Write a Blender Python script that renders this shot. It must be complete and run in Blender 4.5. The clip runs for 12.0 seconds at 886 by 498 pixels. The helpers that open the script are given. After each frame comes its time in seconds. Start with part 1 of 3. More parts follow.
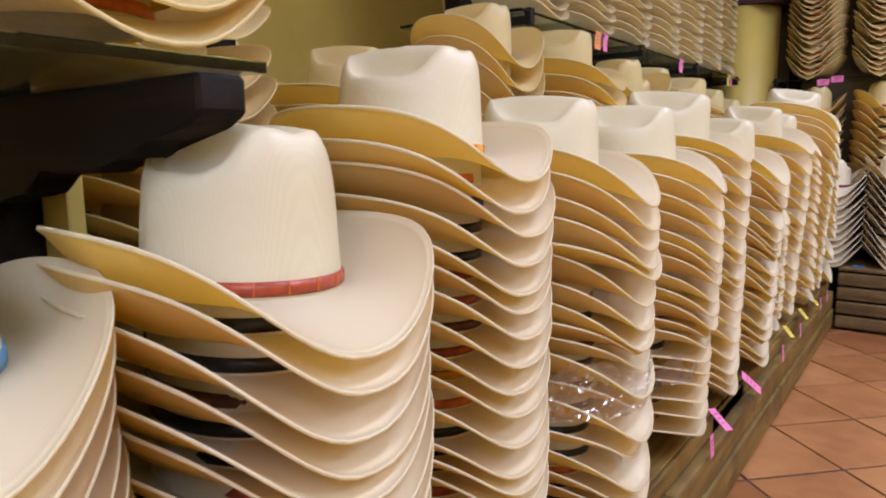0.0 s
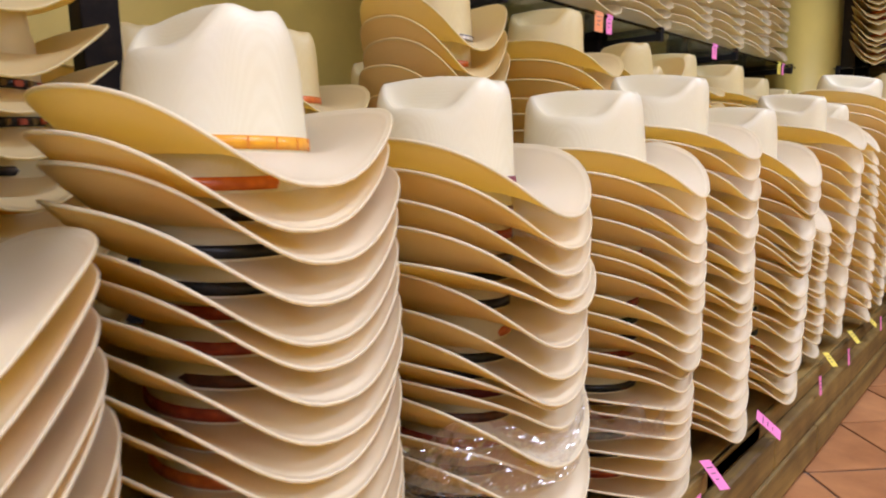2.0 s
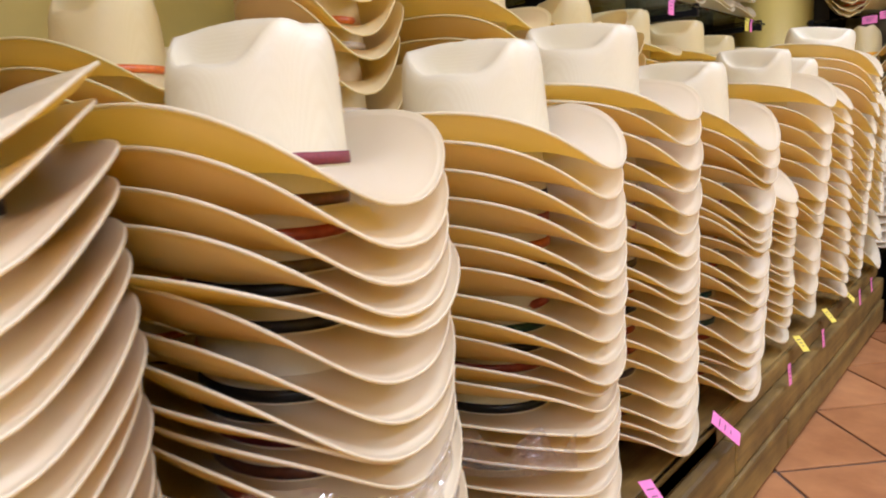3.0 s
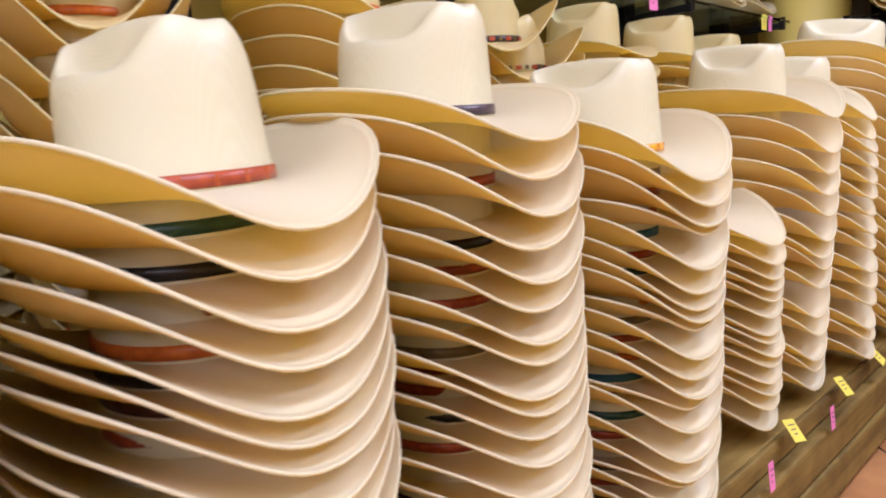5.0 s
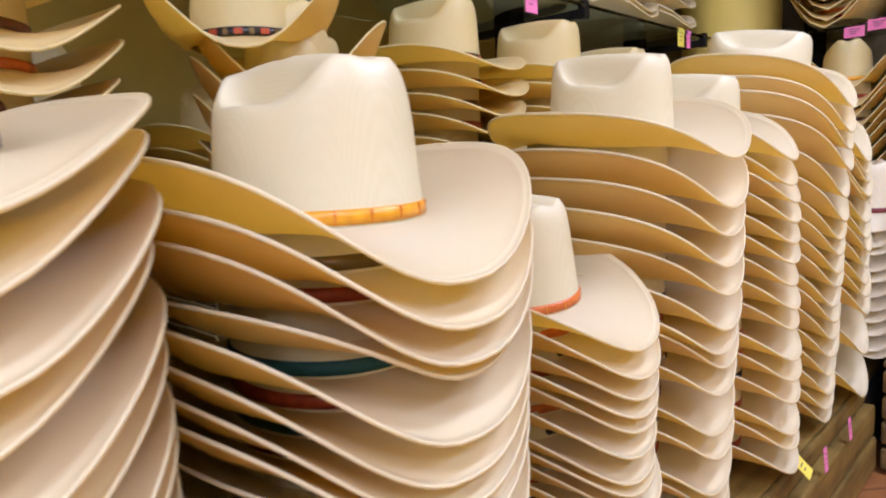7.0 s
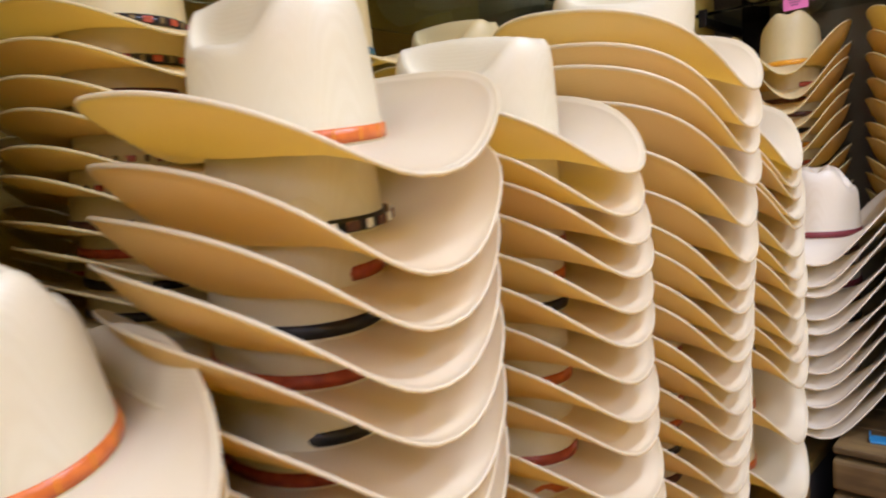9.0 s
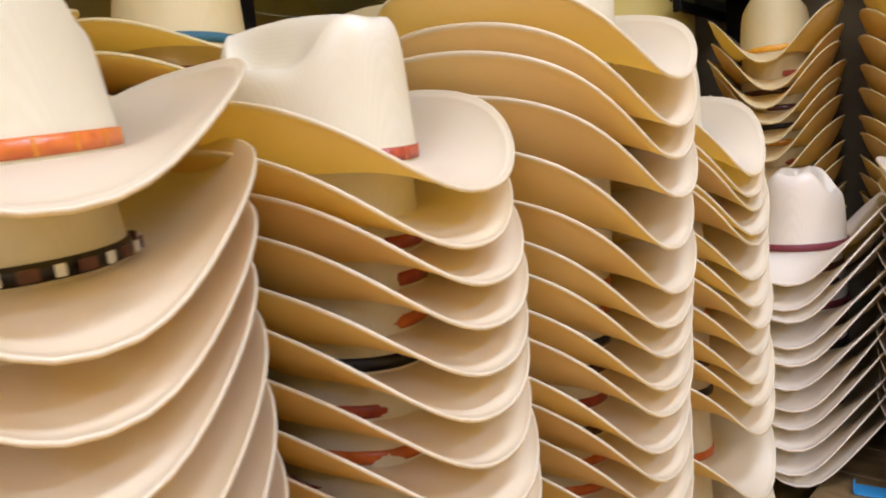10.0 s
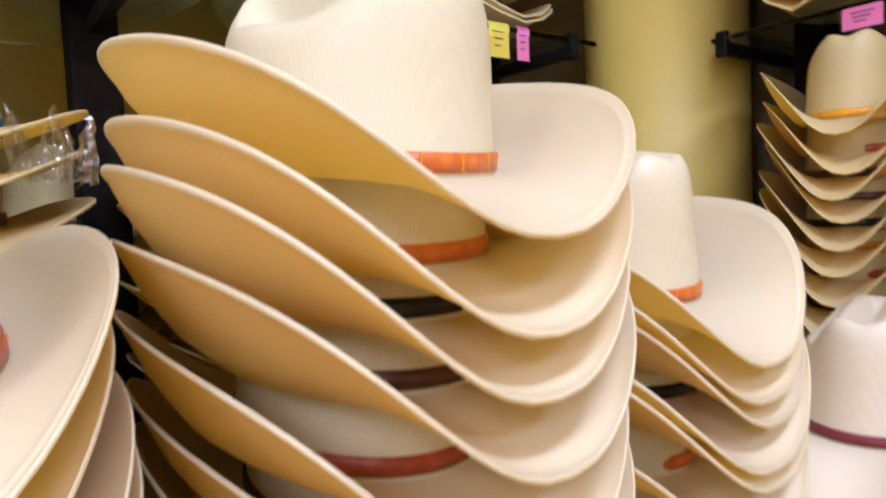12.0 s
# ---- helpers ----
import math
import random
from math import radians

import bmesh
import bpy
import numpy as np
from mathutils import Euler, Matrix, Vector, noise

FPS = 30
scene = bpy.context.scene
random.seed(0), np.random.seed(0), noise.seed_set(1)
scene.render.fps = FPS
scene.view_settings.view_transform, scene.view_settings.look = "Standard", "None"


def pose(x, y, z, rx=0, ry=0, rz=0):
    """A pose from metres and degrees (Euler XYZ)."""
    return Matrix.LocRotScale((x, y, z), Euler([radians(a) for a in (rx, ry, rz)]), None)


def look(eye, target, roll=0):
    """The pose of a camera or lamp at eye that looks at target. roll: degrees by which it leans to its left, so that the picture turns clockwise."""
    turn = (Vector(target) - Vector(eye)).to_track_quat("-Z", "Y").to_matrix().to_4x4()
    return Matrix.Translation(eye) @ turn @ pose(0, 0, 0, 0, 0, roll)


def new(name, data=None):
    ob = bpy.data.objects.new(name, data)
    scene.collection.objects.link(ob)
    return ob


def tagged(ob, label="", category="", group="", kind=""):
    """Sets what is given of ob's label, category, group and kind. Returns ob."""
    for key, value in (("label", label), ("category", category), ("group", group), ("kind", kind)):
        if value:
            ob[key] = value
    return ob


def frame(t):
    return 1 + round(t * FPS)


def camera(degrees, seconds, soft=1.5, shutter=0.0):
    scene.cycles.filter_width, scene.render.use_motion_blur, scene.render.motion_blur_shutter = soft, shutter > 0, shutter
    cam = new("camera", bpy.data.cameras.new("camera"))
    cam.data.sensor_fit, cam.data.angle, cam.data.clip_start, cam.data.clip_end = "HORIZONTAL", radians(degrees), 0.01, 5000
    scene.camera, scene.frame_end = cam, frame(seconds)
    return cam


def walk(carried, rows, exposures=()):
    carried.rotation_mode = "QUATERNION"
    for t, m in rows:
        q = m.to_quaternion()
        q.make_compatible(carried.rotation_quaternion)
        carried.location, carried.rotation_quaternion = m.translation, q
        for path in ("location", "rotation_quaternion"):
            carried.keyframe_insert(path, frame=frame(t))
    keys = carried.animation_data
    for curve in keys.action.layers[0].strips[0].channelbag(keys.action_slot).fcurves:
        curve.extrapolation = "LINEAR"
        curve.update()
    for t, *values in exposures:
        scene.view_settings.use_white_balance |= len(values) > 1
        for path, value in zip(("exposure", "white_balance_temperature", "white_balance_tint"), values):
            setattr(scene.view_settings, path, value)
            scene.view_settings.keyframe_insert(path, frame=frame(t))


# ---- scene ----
cam = camera(68.0, 12.0, soft=2.0, shutter=0.4)
PATH = [
    (0, (0.455, 0.233, 0.966), (-0.735, 1.813, 0.666), -0.43),
    (0.5, (0.459, 0.300, 0.963), (-0.748, 1.868, 0.672), -1.49),
    (1, (0.476, 0.412, 0.961), (-0.823, 1.902, 0.662), -1.18),
    (1.5, (0.519, 0.519, 0.956), (-0.830, 1.967, 0.660), -2.00),
    (2, (0.529, 0.613, 0.954), (-0.822, 2.058, 0.661), -1.02),
    (2.5, (0.534, 0.766, 0.951), (-0.787, 2.237, 0.647), -2.28),
    (3, (0.516, 0.921, 0.931), (-0.814, 2.373, 0.581), -3.41),
    (5, (0.542, 1.472, 0.921), (-0.918, 2.808, 0.629), -3.98),
    (5.5, (0.512, 1.639, 0.908), (-0.874, 3.045, 0.587), -4.48),
    (6, (0.460, 1.810, 0.912), (-0.889, 3.248, 0.573), -4.27),
    (6.5, (0.443, 1.923, 0.945), (-0.909, 3.370, 0.671), -3.24),
    (8.5, (0.439, 2.567, 0.929), (-1.019, 3.920, 0.720), -3.24),
    (9, (0.417, 2.741, 0.933), (-0.966, 4.170, 0.720), -3.90),
    (9.5, (0.419, 2.880, 0.944), (-0.933, 4.341, 0.756), -3.36),
    (10, (0.436, 3.015, 0.939), (-0.994, 4.396, 0.721), -4.47),
    (10.5, (0.490, 3.147, 0.960), (-1.011, 4.454, 0.771), -4.76),
    (11, (0.463, 3.266, 0.961), (-1.079, 4.529, 0.785), -3.78),
    (11.5, (0.389, 3.401, 0.987), (-1.144, 4.676, 0.824), -5.48),
    (12, (0.327, 3.492, 1.049), (-1.269, 4.691, 0.927), -2.53),
]
walk(cam, [(t, look(eye, target, roll)) for t, eye, target, roll in PATH],
     exposures=((0, -0.50), (2, -0.33), (5, -0.20), (8.5, -0.27), (12, -0.18)))

# ---- light ----
world = bpy.data.worlds.new("world")
scene.world = world
world.use_nodes = True
world.node_tree.nodes["Background"].inputs[0].default_value = (0.9, 0.85, 0.75, 1)
world.node_tree.nodes["Background"].inputs[1].default_value = 0.02


def ceiling_lamp(x, y, w, h, watts, colour=(0.80, 0.885, 1.29)):
    d = bpy.data.lights.new("ceiling_lamp_light", "AREA")
    d.shape, d.size, d.size_y, d.energy, d.color = "RECTANGLE", w, h, watts, colour
    ob = new("ceiling_lamp_light", d)
    ob.matrix_world = look((x, y, 2.68), (x, y, 0))
    return ob


LAMPS = [(0.95, 3.6), (0.95, 1.2), (0.95, -1.2), (0.95, -3.6), (0.95, -6.0), (2.4, 3.6), (2.4, 1.2), (2.4, -1.2), (2.4, -3.6)]
for lx, ly in LAMPS:
    ceiling_lamp(lx, ly, 0.3, 1.2, 44 if ly > 3 else 36)


# ---- materials ----
def mat(name, rough=0.6, metal=0.0):
    m = bpy.data.materials.new(name)
    m.use_nodes = True
    nt = m.node_tree
    b = nt.nodes["Principled BSDF"]
    b.inputs["Roughness"].default_value, b.inputs["Metallic"].default_value = rough, metal
    return m, nt, b


def link(nt, a, i, b, j):
    nt.links.new(a.outputs[i], b.inputs[j])


def ramp(nt, stops):
    r = nt.nodes.new("ShaderNodeValToRGB")
    while len(r.color_ramp.elements) < len(stops):
        r.color_ramp.elements.new(0.5)
    for e, (p, c) in zip(r.color_ramp.elements, stops):
        e.position, e.color = p, (*c, 1)
    return r


def coords(nt, scale=(1, 1, 1)):
    c = nt.nodes.new("ShaderNodeTexCoord")
    m = nt.nodes.new("ShaderNodeMapping")
    m.inputs["Scale"].default_value = scale
    link(nt, c, "Object", m, 0)
    return m


def noise_tex(nt, src, scale, detail=4, rough=0.6):
    n = nt.nodes.new("ShaderNodeTexNoise")
    n.inputs["Scale"].default_value, n.inputs["Detail"].default_value, n.inputs["Roughness"].default_value = scale, detail, rough
    link(nt, src, 0, n, "Vector")
    return n


def mixc(nt, kind, fac, a=None, b=None):
    m = nt.nodes.new("ShaderNodeMix")
    m.data_type, m.blend_type = "RGBA", kind
    if not hasattr(fac, "links"):
        m.inputs[0].default_value = fac
    else:
        nt.links.new(fac, m.inputs[0])
    for sock, v in ((6, a), (7, b)):
        if isinstance(v, tuple):
            m.inputs[sock].default_value = (*v, 1)
        elif v is not None:
            nt.links.new(v, m.inputs[sock])
    return m


def bump(nt, height, bsdf, strength, dist):
    b = nt.nodes.new("ShaderNodeBump")
    b.inputs["Strength"].default_value, b.inputs["Distance"].default_value = strength, dist
    nt.links.new(height, b.inputs["Height"])
    link(nt, b, 0, bsdf, "Normal")
    return b


def straw(name, c1, c2, thin=0.42):
    """Lacquered woven straw: fine crossed weave, faint uneven bleaching, each hat a little different."""
    m, nt, b = mat(name, 0.42)
    co = coords(nt)
    big = noise_tex(nt, co, 9, 3)
    info = nt.nodes.new("ShaderNodeObjectInfo")
    r1 = ramp(nt, [(0.3, c1), (0.75, c2)])
    link(nt, big, 0, r1, 0)
    warm = mixc(nt, "MULTIPLY", 1.0, r1.outputs[0])
    r2 = ramp(nt, [(0.0, (1, 0.99, 0.97)), (1.0, (0.96, 0.94, 0.90))])
    link(nt, info, "Random", r2, 0)
    nt.links.new(r2.outputs[0], warm.inputs[7])
    waves = []
    for axis in ("X", "Y"):
        w = nt.nodes.new("ShaderNodeTexWave")
        w.bands_direction = axis
        w.inputs["Scale"].default_value, w.inputs["Distortion"].default_value, w.inputs["Detail"].default_value = 150, 1.2, 1
        link(nt, co, 0, w, "Vector")
        waves.append(w)
    mx = nt.nodes.new("ShaderNodeMath")
    mx.operation = "MULTIPLY"
    link(nt, waves[0], 1, mx, 0)
    link(nt, waves[1], 1, mx, 1)
    fine = ramp(nt, [(0.0, (0.93, 0.91, 0.86)), (0.7, (1, 1, 1))])
    link(nt, mx, 0, fine, 0)
    out = mixc(nt, "MULTIPLY", 0.7, warm.outputs[2], fine.outputs[0])
    nt.links.new(out.outputs[2], b.inputs["Base Color"])
    bump(nt, mx.outputs[0], b, 0.12, 0.0006)
    b.inputs["Coat Weight"].default_value, b.inputs["Coat Roughness"].default_value = 0.28, 0.34
    # Thin straw lets some warm light through.
    tr = nt.nodes.new("ShaderNodeBsdfTranslucent")
    tr.inputs["Color"].default_value = (0.99, 0.775, 0.23, 1)
    ms = nt.nodes.new("ShaderNodeMixShader")
    ms.inputs[0].default_value = thin
    link(nt, b, 0, ms, 1)
    link(nt, tr, 0, ms, 2)
    link(nt, ms, 0, nt.nodes["Material Output"], 0)
    return m


STRAW = straw("bleached_straw", (0.91, 0.872, 0.64), (0.94, 0.907, 0.73), 0.33)
STRAW_TAN = straw("natural_straw", (0.88, 0.80, 0.46), (0.91, 0.85, 0.53), 0.40)
# Golden tint stands in for the warm light caught under the brims.
STRAW_UNDER = straw("glow_tinted_straw", (0.88, 0.755, 0.42), (0.91, 0.80, 0.50), 0.60)
STRAW_CROWN = straw("stiffened_straw", (0.91, 0.872, 0.64), (0.94, 0.907, 0.73), 0.22)
STRAW_WHITE = straw("white_straw", (0.93, 0.87, 0.70), (0.95, 0.90, 0.76), 0.22)


def leather(name, c1, c2, scale=90, gloss=0.35):
    m, nt, b = mat(name, gloss)
    co = coords(nt)
    v = nt.nodes.new("ShaderNodeTexVoronoi")
    v.inputs["Scale"].default_value = scale
    link(nt, co, 0, v, "Vector")
    r = ramp(nt, [(0.0, c1), (0.75, c2)])
    link(nt, v, 0, r, 0)
    link(nt, r, 0, b, "Base Color")
    bump(nt, v.outputs[0], b, 0.4, 0.001)
    return m


BANDS = {
    "tan": leather("orange_leather", (0.75, 0.20, 0.035), (0.55, 0.12, 0.02)),
    "red": leather("red_brown_leather", (0.50, 0.09, 0.03), (0.32, 0.045, 0.018)),
    "brown": leather("brown_leather", (0.16, 0.05, 0.02), (0.08, 0.025, 0.012)),
    "black": leather("black_leather", (0.02, 0.017, 0.015), (0.008, 0.007, 0.006)),
    "yellow": leather("yellow_leather", (0.85, 0.40, 0.02), (0.72, 0.30, 0.015)),
    "purple": leather("dark_purple_leather", (0.10, 0.06, 0.07), (0.05, 0.03, 0.04)),
    "maroon": leather("maroon_ribbon", (0.24, 0.03, 0.03), (0.16, 0.02, 0.025), 300, 0.6),
    "teal": leather("teal_ribbon", (0.02, 0.12, 0.15), (0.015, 0.09, 0.11), 300, 0.6),
    "green": leather("green_leather", (0.02, 0.08, 0.05), (0.01, 0.05, 0.03)),
    "olive": leather("olive_leather", (0.20, 0.13, 0.04), (0.14, 0.09, 0.03)),
    "ribbon": leather("cream_ribbon", (0.80, 0.74, 0.62), (0.72, 0.66, 0.54), 300, 0.7),
    "blue": leather("blue_ribbon", (0.12, 0.30, 0.50), (0.10, 0.24, 0.42), 300, 0.6),
}


def wood(name, c1, c2, c3, axis=1, rough=0.6):
    """Stained plank: long grain along one axis, knots, dark smudges."""
    m, nt, b = mat(name, rough)
    sc = [26.0, 26.0, 26.0]
    sc[axis] = 1.6
    co = coords(nt, tuple(sc))
    info = nt.nodes.new("ShaderNodeObjectInfo")
    add = nt.nodes.new("ShaderNodeVectorMath")
    add.operation = "ADD"
    mul = nt.nodes.new("ShaderNodeVectorMath")
    mul.operation = "SCALE"
    mul.inputs[0].default_value = (37, 11, 53)
    nt.links.new(info.outputs["Random"], mul.inputs["Scale"])
    link(nt, co, 0, add, 0)
    link(nt, mul, 0, add, 1)
    g = noise_tex(nt, add, 1.0, 6, 0.65)
    r = ramp(nt, [(0.3, c1), (0.5, c2), (0.72, c3)])
    link(nt, g, 0, r, 0)
    smudge = noise_tex(nt, coords(nt), 7, 3)
    r2 = ramp(nt, [(0.35, (0.55, 0.5, 0.45)), (0.6, (1, 1, 1))])
    link(nt, smudge, 0, r2, 0)
    out = mixc(nt, "MULTIPLY", 0.8, r.outputs[0], r2.outputs[0])
    nt.links.new(out.outputs[2], b.inputs["Base Color"])
    bump(nt, g.outputs[0], b, 0.35, 0.003)
    return m


WOOD_Y = wood("green_brown_plank", (0.10, 0.058, 0.012), (0.22, 0.138, 0.032), (0.33, 0.215, 0.055), 1)
WOOD_X = wood("green_brown_plank_across", (0.09, 0.055, 0.016), (0.19, 0.122, 0.042), (0.28, 0.19, 0.072), 0)
WOOD_DARK = wood("dark_stained_wood", (0.006, 0.004, 0.003), (0.012, 0.008, 0.006), (0.024, 0.016, 0.010), 0, 0.75)


WOOD_DARK.node_tree.nodes["Principled BSDF"].inputs["Specular IOR Level"].default_value = 0.15


def plain(name, c, rough=0.6, metal=0.0, scale=12, vary=0.12, relief=0.15, dist=0.002):
    m, nt, b = mat(name, rough, metal)
    co = coords(nt)
    n = noise_tex(nt, co, scale, 5)
    r = ramp(nt, [(0.3, tuple(v * (1 - vary) for v in c)), (0.7, tuple(min(1, v * (1 + vary)) for v in c))])
    link(nt, n, 0, r, 0)
    link(nt, r, 0, b, "Base Color")
    f = noise_tex(nt, co, scale * 12, 3)
    bump(nt, f.outputs[0], b, relief, dist)
    return m


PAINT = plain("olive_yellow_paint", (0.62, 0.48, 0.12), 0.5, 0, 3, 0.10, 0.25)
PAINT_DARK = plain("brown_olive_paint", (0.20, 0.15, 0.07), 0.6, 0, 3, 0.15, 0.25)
CEIL = plain("ceiling_paint", (0.75, 0.72, 0.64), 0.8, 0, 4)
IRON = plain("black_iron", (0.015, 0.013, 0.012), 0.45, 0.6, 20)
GROUT = plain("grey_brown_grout", (0.13, 0.09, 0.065), 0.9, 0, 40, 0.3)
# Near-black: the shade in the gaps below and between planks, put into colour.
VOID = plain("gap_shade", (0.02, 0.015, 0.01), 0.9)
PLASTER = plain("purple_brown_trim", (0.06, 0.02, 0.03), 0.5)
PINK = plain("pink_card", (0.85, 0.22, 0.48), 0.7, 0, 20, 0.05)
YELLOW = plain("yellow_card", (0.80, 0.66, 0.10), 0.7, 0, 20, 0.05)
ORANGE = plain("orange_card", (0.85, 0.30, 0.12), 0.7, 0, 20, 0.05)
INK = plain("faded_ink", (0.14, 0.09, 0.10), 0.8)
BLUE = plain("blue_plastic", (0.03, 0.22, 0.42), 0.4)
WHITE = plain("white_paper", (0.8, 0.8, 0.76), 0.7)


def tile_material():
    m, nt, b = mat("terracotta", 0.42)
    info = nt.nodes.new("ShaderNodeObjectInfo")
    r = ramp(nt, [(0.0, (0.32, 0.130, 0.045)), (0.5, (0.42, 0.190, 0.070)), (1.0, (0.50, 0.24, 0.095))])
    link(nt, info, "Random", r, 0)
    c = nt.nodes.new("ShaderNodeNewGeometry")
    n = noise_tex(nt, c, 6, 5)
    r2 = ramp(nt, [(0.3, (0.72, 0.62, 0.58)), (0.65, (1.08, 1.06, 1.04))])
    link(nt, n, 0, r2, 0)
    out = mixc(nt, "MULTIPLY", 1.0, r.outputs[0], r2.outputs[0])
    nt.links.new(out.outputs[2], b.inputs["Base Color"])
    f = noise_tex(nt, c, 60, 4)
    bump(nt, f.outputs[0], b, 0.25, 0.002)
    return m


TILE = tile_material()


def glass_material(name, tint, rough=0.02):
    m, nt, b = mat(name, rough)
    b.inputs["Base Color"].default_value = (*tint, 1)
    b.inputs["Transmission Weight"].default_value = 1.0
    b.inputs["IOR"].default_value = 1.45
    return m


GLASS = glass_material("green_glass", (0.80, 0.92, 0.86))


def film_material():
    """Crumpled clear wrap: mostly see-through, with sharp glints."""
    m, nt, b = mat("clear_plastic_film", 0.1)
    gl = nt.nodes.new("ShaderNodeBsdfGlossy")
    gl.inputs["Roughness"].default_value = 0.18
    tr = nt.nodes.new("ShaderNodeBsdfTransparent")
    tr.inputs["Color"].default_value = (0.93, 0.93, 0.93, 1)
    ms = nt.nodes.new("ShaderNodeMixShader")
    ms.inputs[0].default_value = 0.30
    link(nt, tr, 0, ms, 1)
    link(nt, gl, 0, ms, 2)
    link(nt, ms, 0, nt.nodes["Material Output"], 0)
    return m


FILM = film_material()


def lamp_glow():
    m, nt, b = mat("lamp_diffuser", 0.5)
    b.inputs["Emission Color"].default_value = (1, 0.9, 0.75, 1)
    b.inputs["Emission Strength"].default_value = 4
    return m


GLOW = lamp_glow()


# ---- mesh helpers ----
def mesh_of(name, bm, material, smooth=False):
    me = bpy.data.meshes.new(name)
    bmesh.ops.recalc_face_normals(bm, faces=bm.faces)
    bm.to_mesh(me)
    bm.free()
    if smooth:
        me.polygons.foreach_set("use_smooth", [True] * len(me.polygons))
    if material:
        me.materials.append(material)
    return me


def part(name, bm, material, parent=None, label="", smooth=False):
    ob = new(name, mesh_of(name, bm, material, smooth) if isinstance(bm, bmesh.types.BMesh) else bm)
    if parent:
        ob.parent = parent
    if label:
        tagged(ob, label)
    return ob


def add_box(bm, lo, hi, bevel=0.0, m=None):
    c = [(a + b) / 2 for a, b in zip(lo, hi)]
    s = [abs(b - a) for a, b in zip(lo, hi)]
    mm = Matrix.Translation(c) @ Matrix.Diagonal((*s, 1))
    r = bmesh.ops.create_cube(bm, size=1, matrix=(m @ mm) if m else mm)
    if bevel:
        es = {e for v in r["verts"] for e in v.link_edges}
        bmesh.ops.bevel(bm, geom=list(es), offset=bevel, segments=2, affect="EDGES", profile=0.6)
    return bm


def box(lo, hi, bevel=0.0):
    return add_box(bmesh.new(), lo, hi, bevel)


def prism(outline, depth, axis="y"):
    """A closed outline of (x, z) pushed along y by depth."""
    bm = bmesh.new()
    a = [bm.verts.new((x, 0, z)) for x, z in outline]
    b = [bm.verts.new((x, depth, z)) for x, z in outline]
    bm.faces.new(a)
    bm.faces.new(b[::-1])
    for i in range(len(a)):
        j = (i + 1) % len(a)
        bm.faces.new((a[i], a[j], b[j], b[i]))
    return bm


def empty(name, m=None):
    ob = new(name)
    ob.empty_display_size = 0.05
    if m:
        ob.matrix_world = m
    return ob


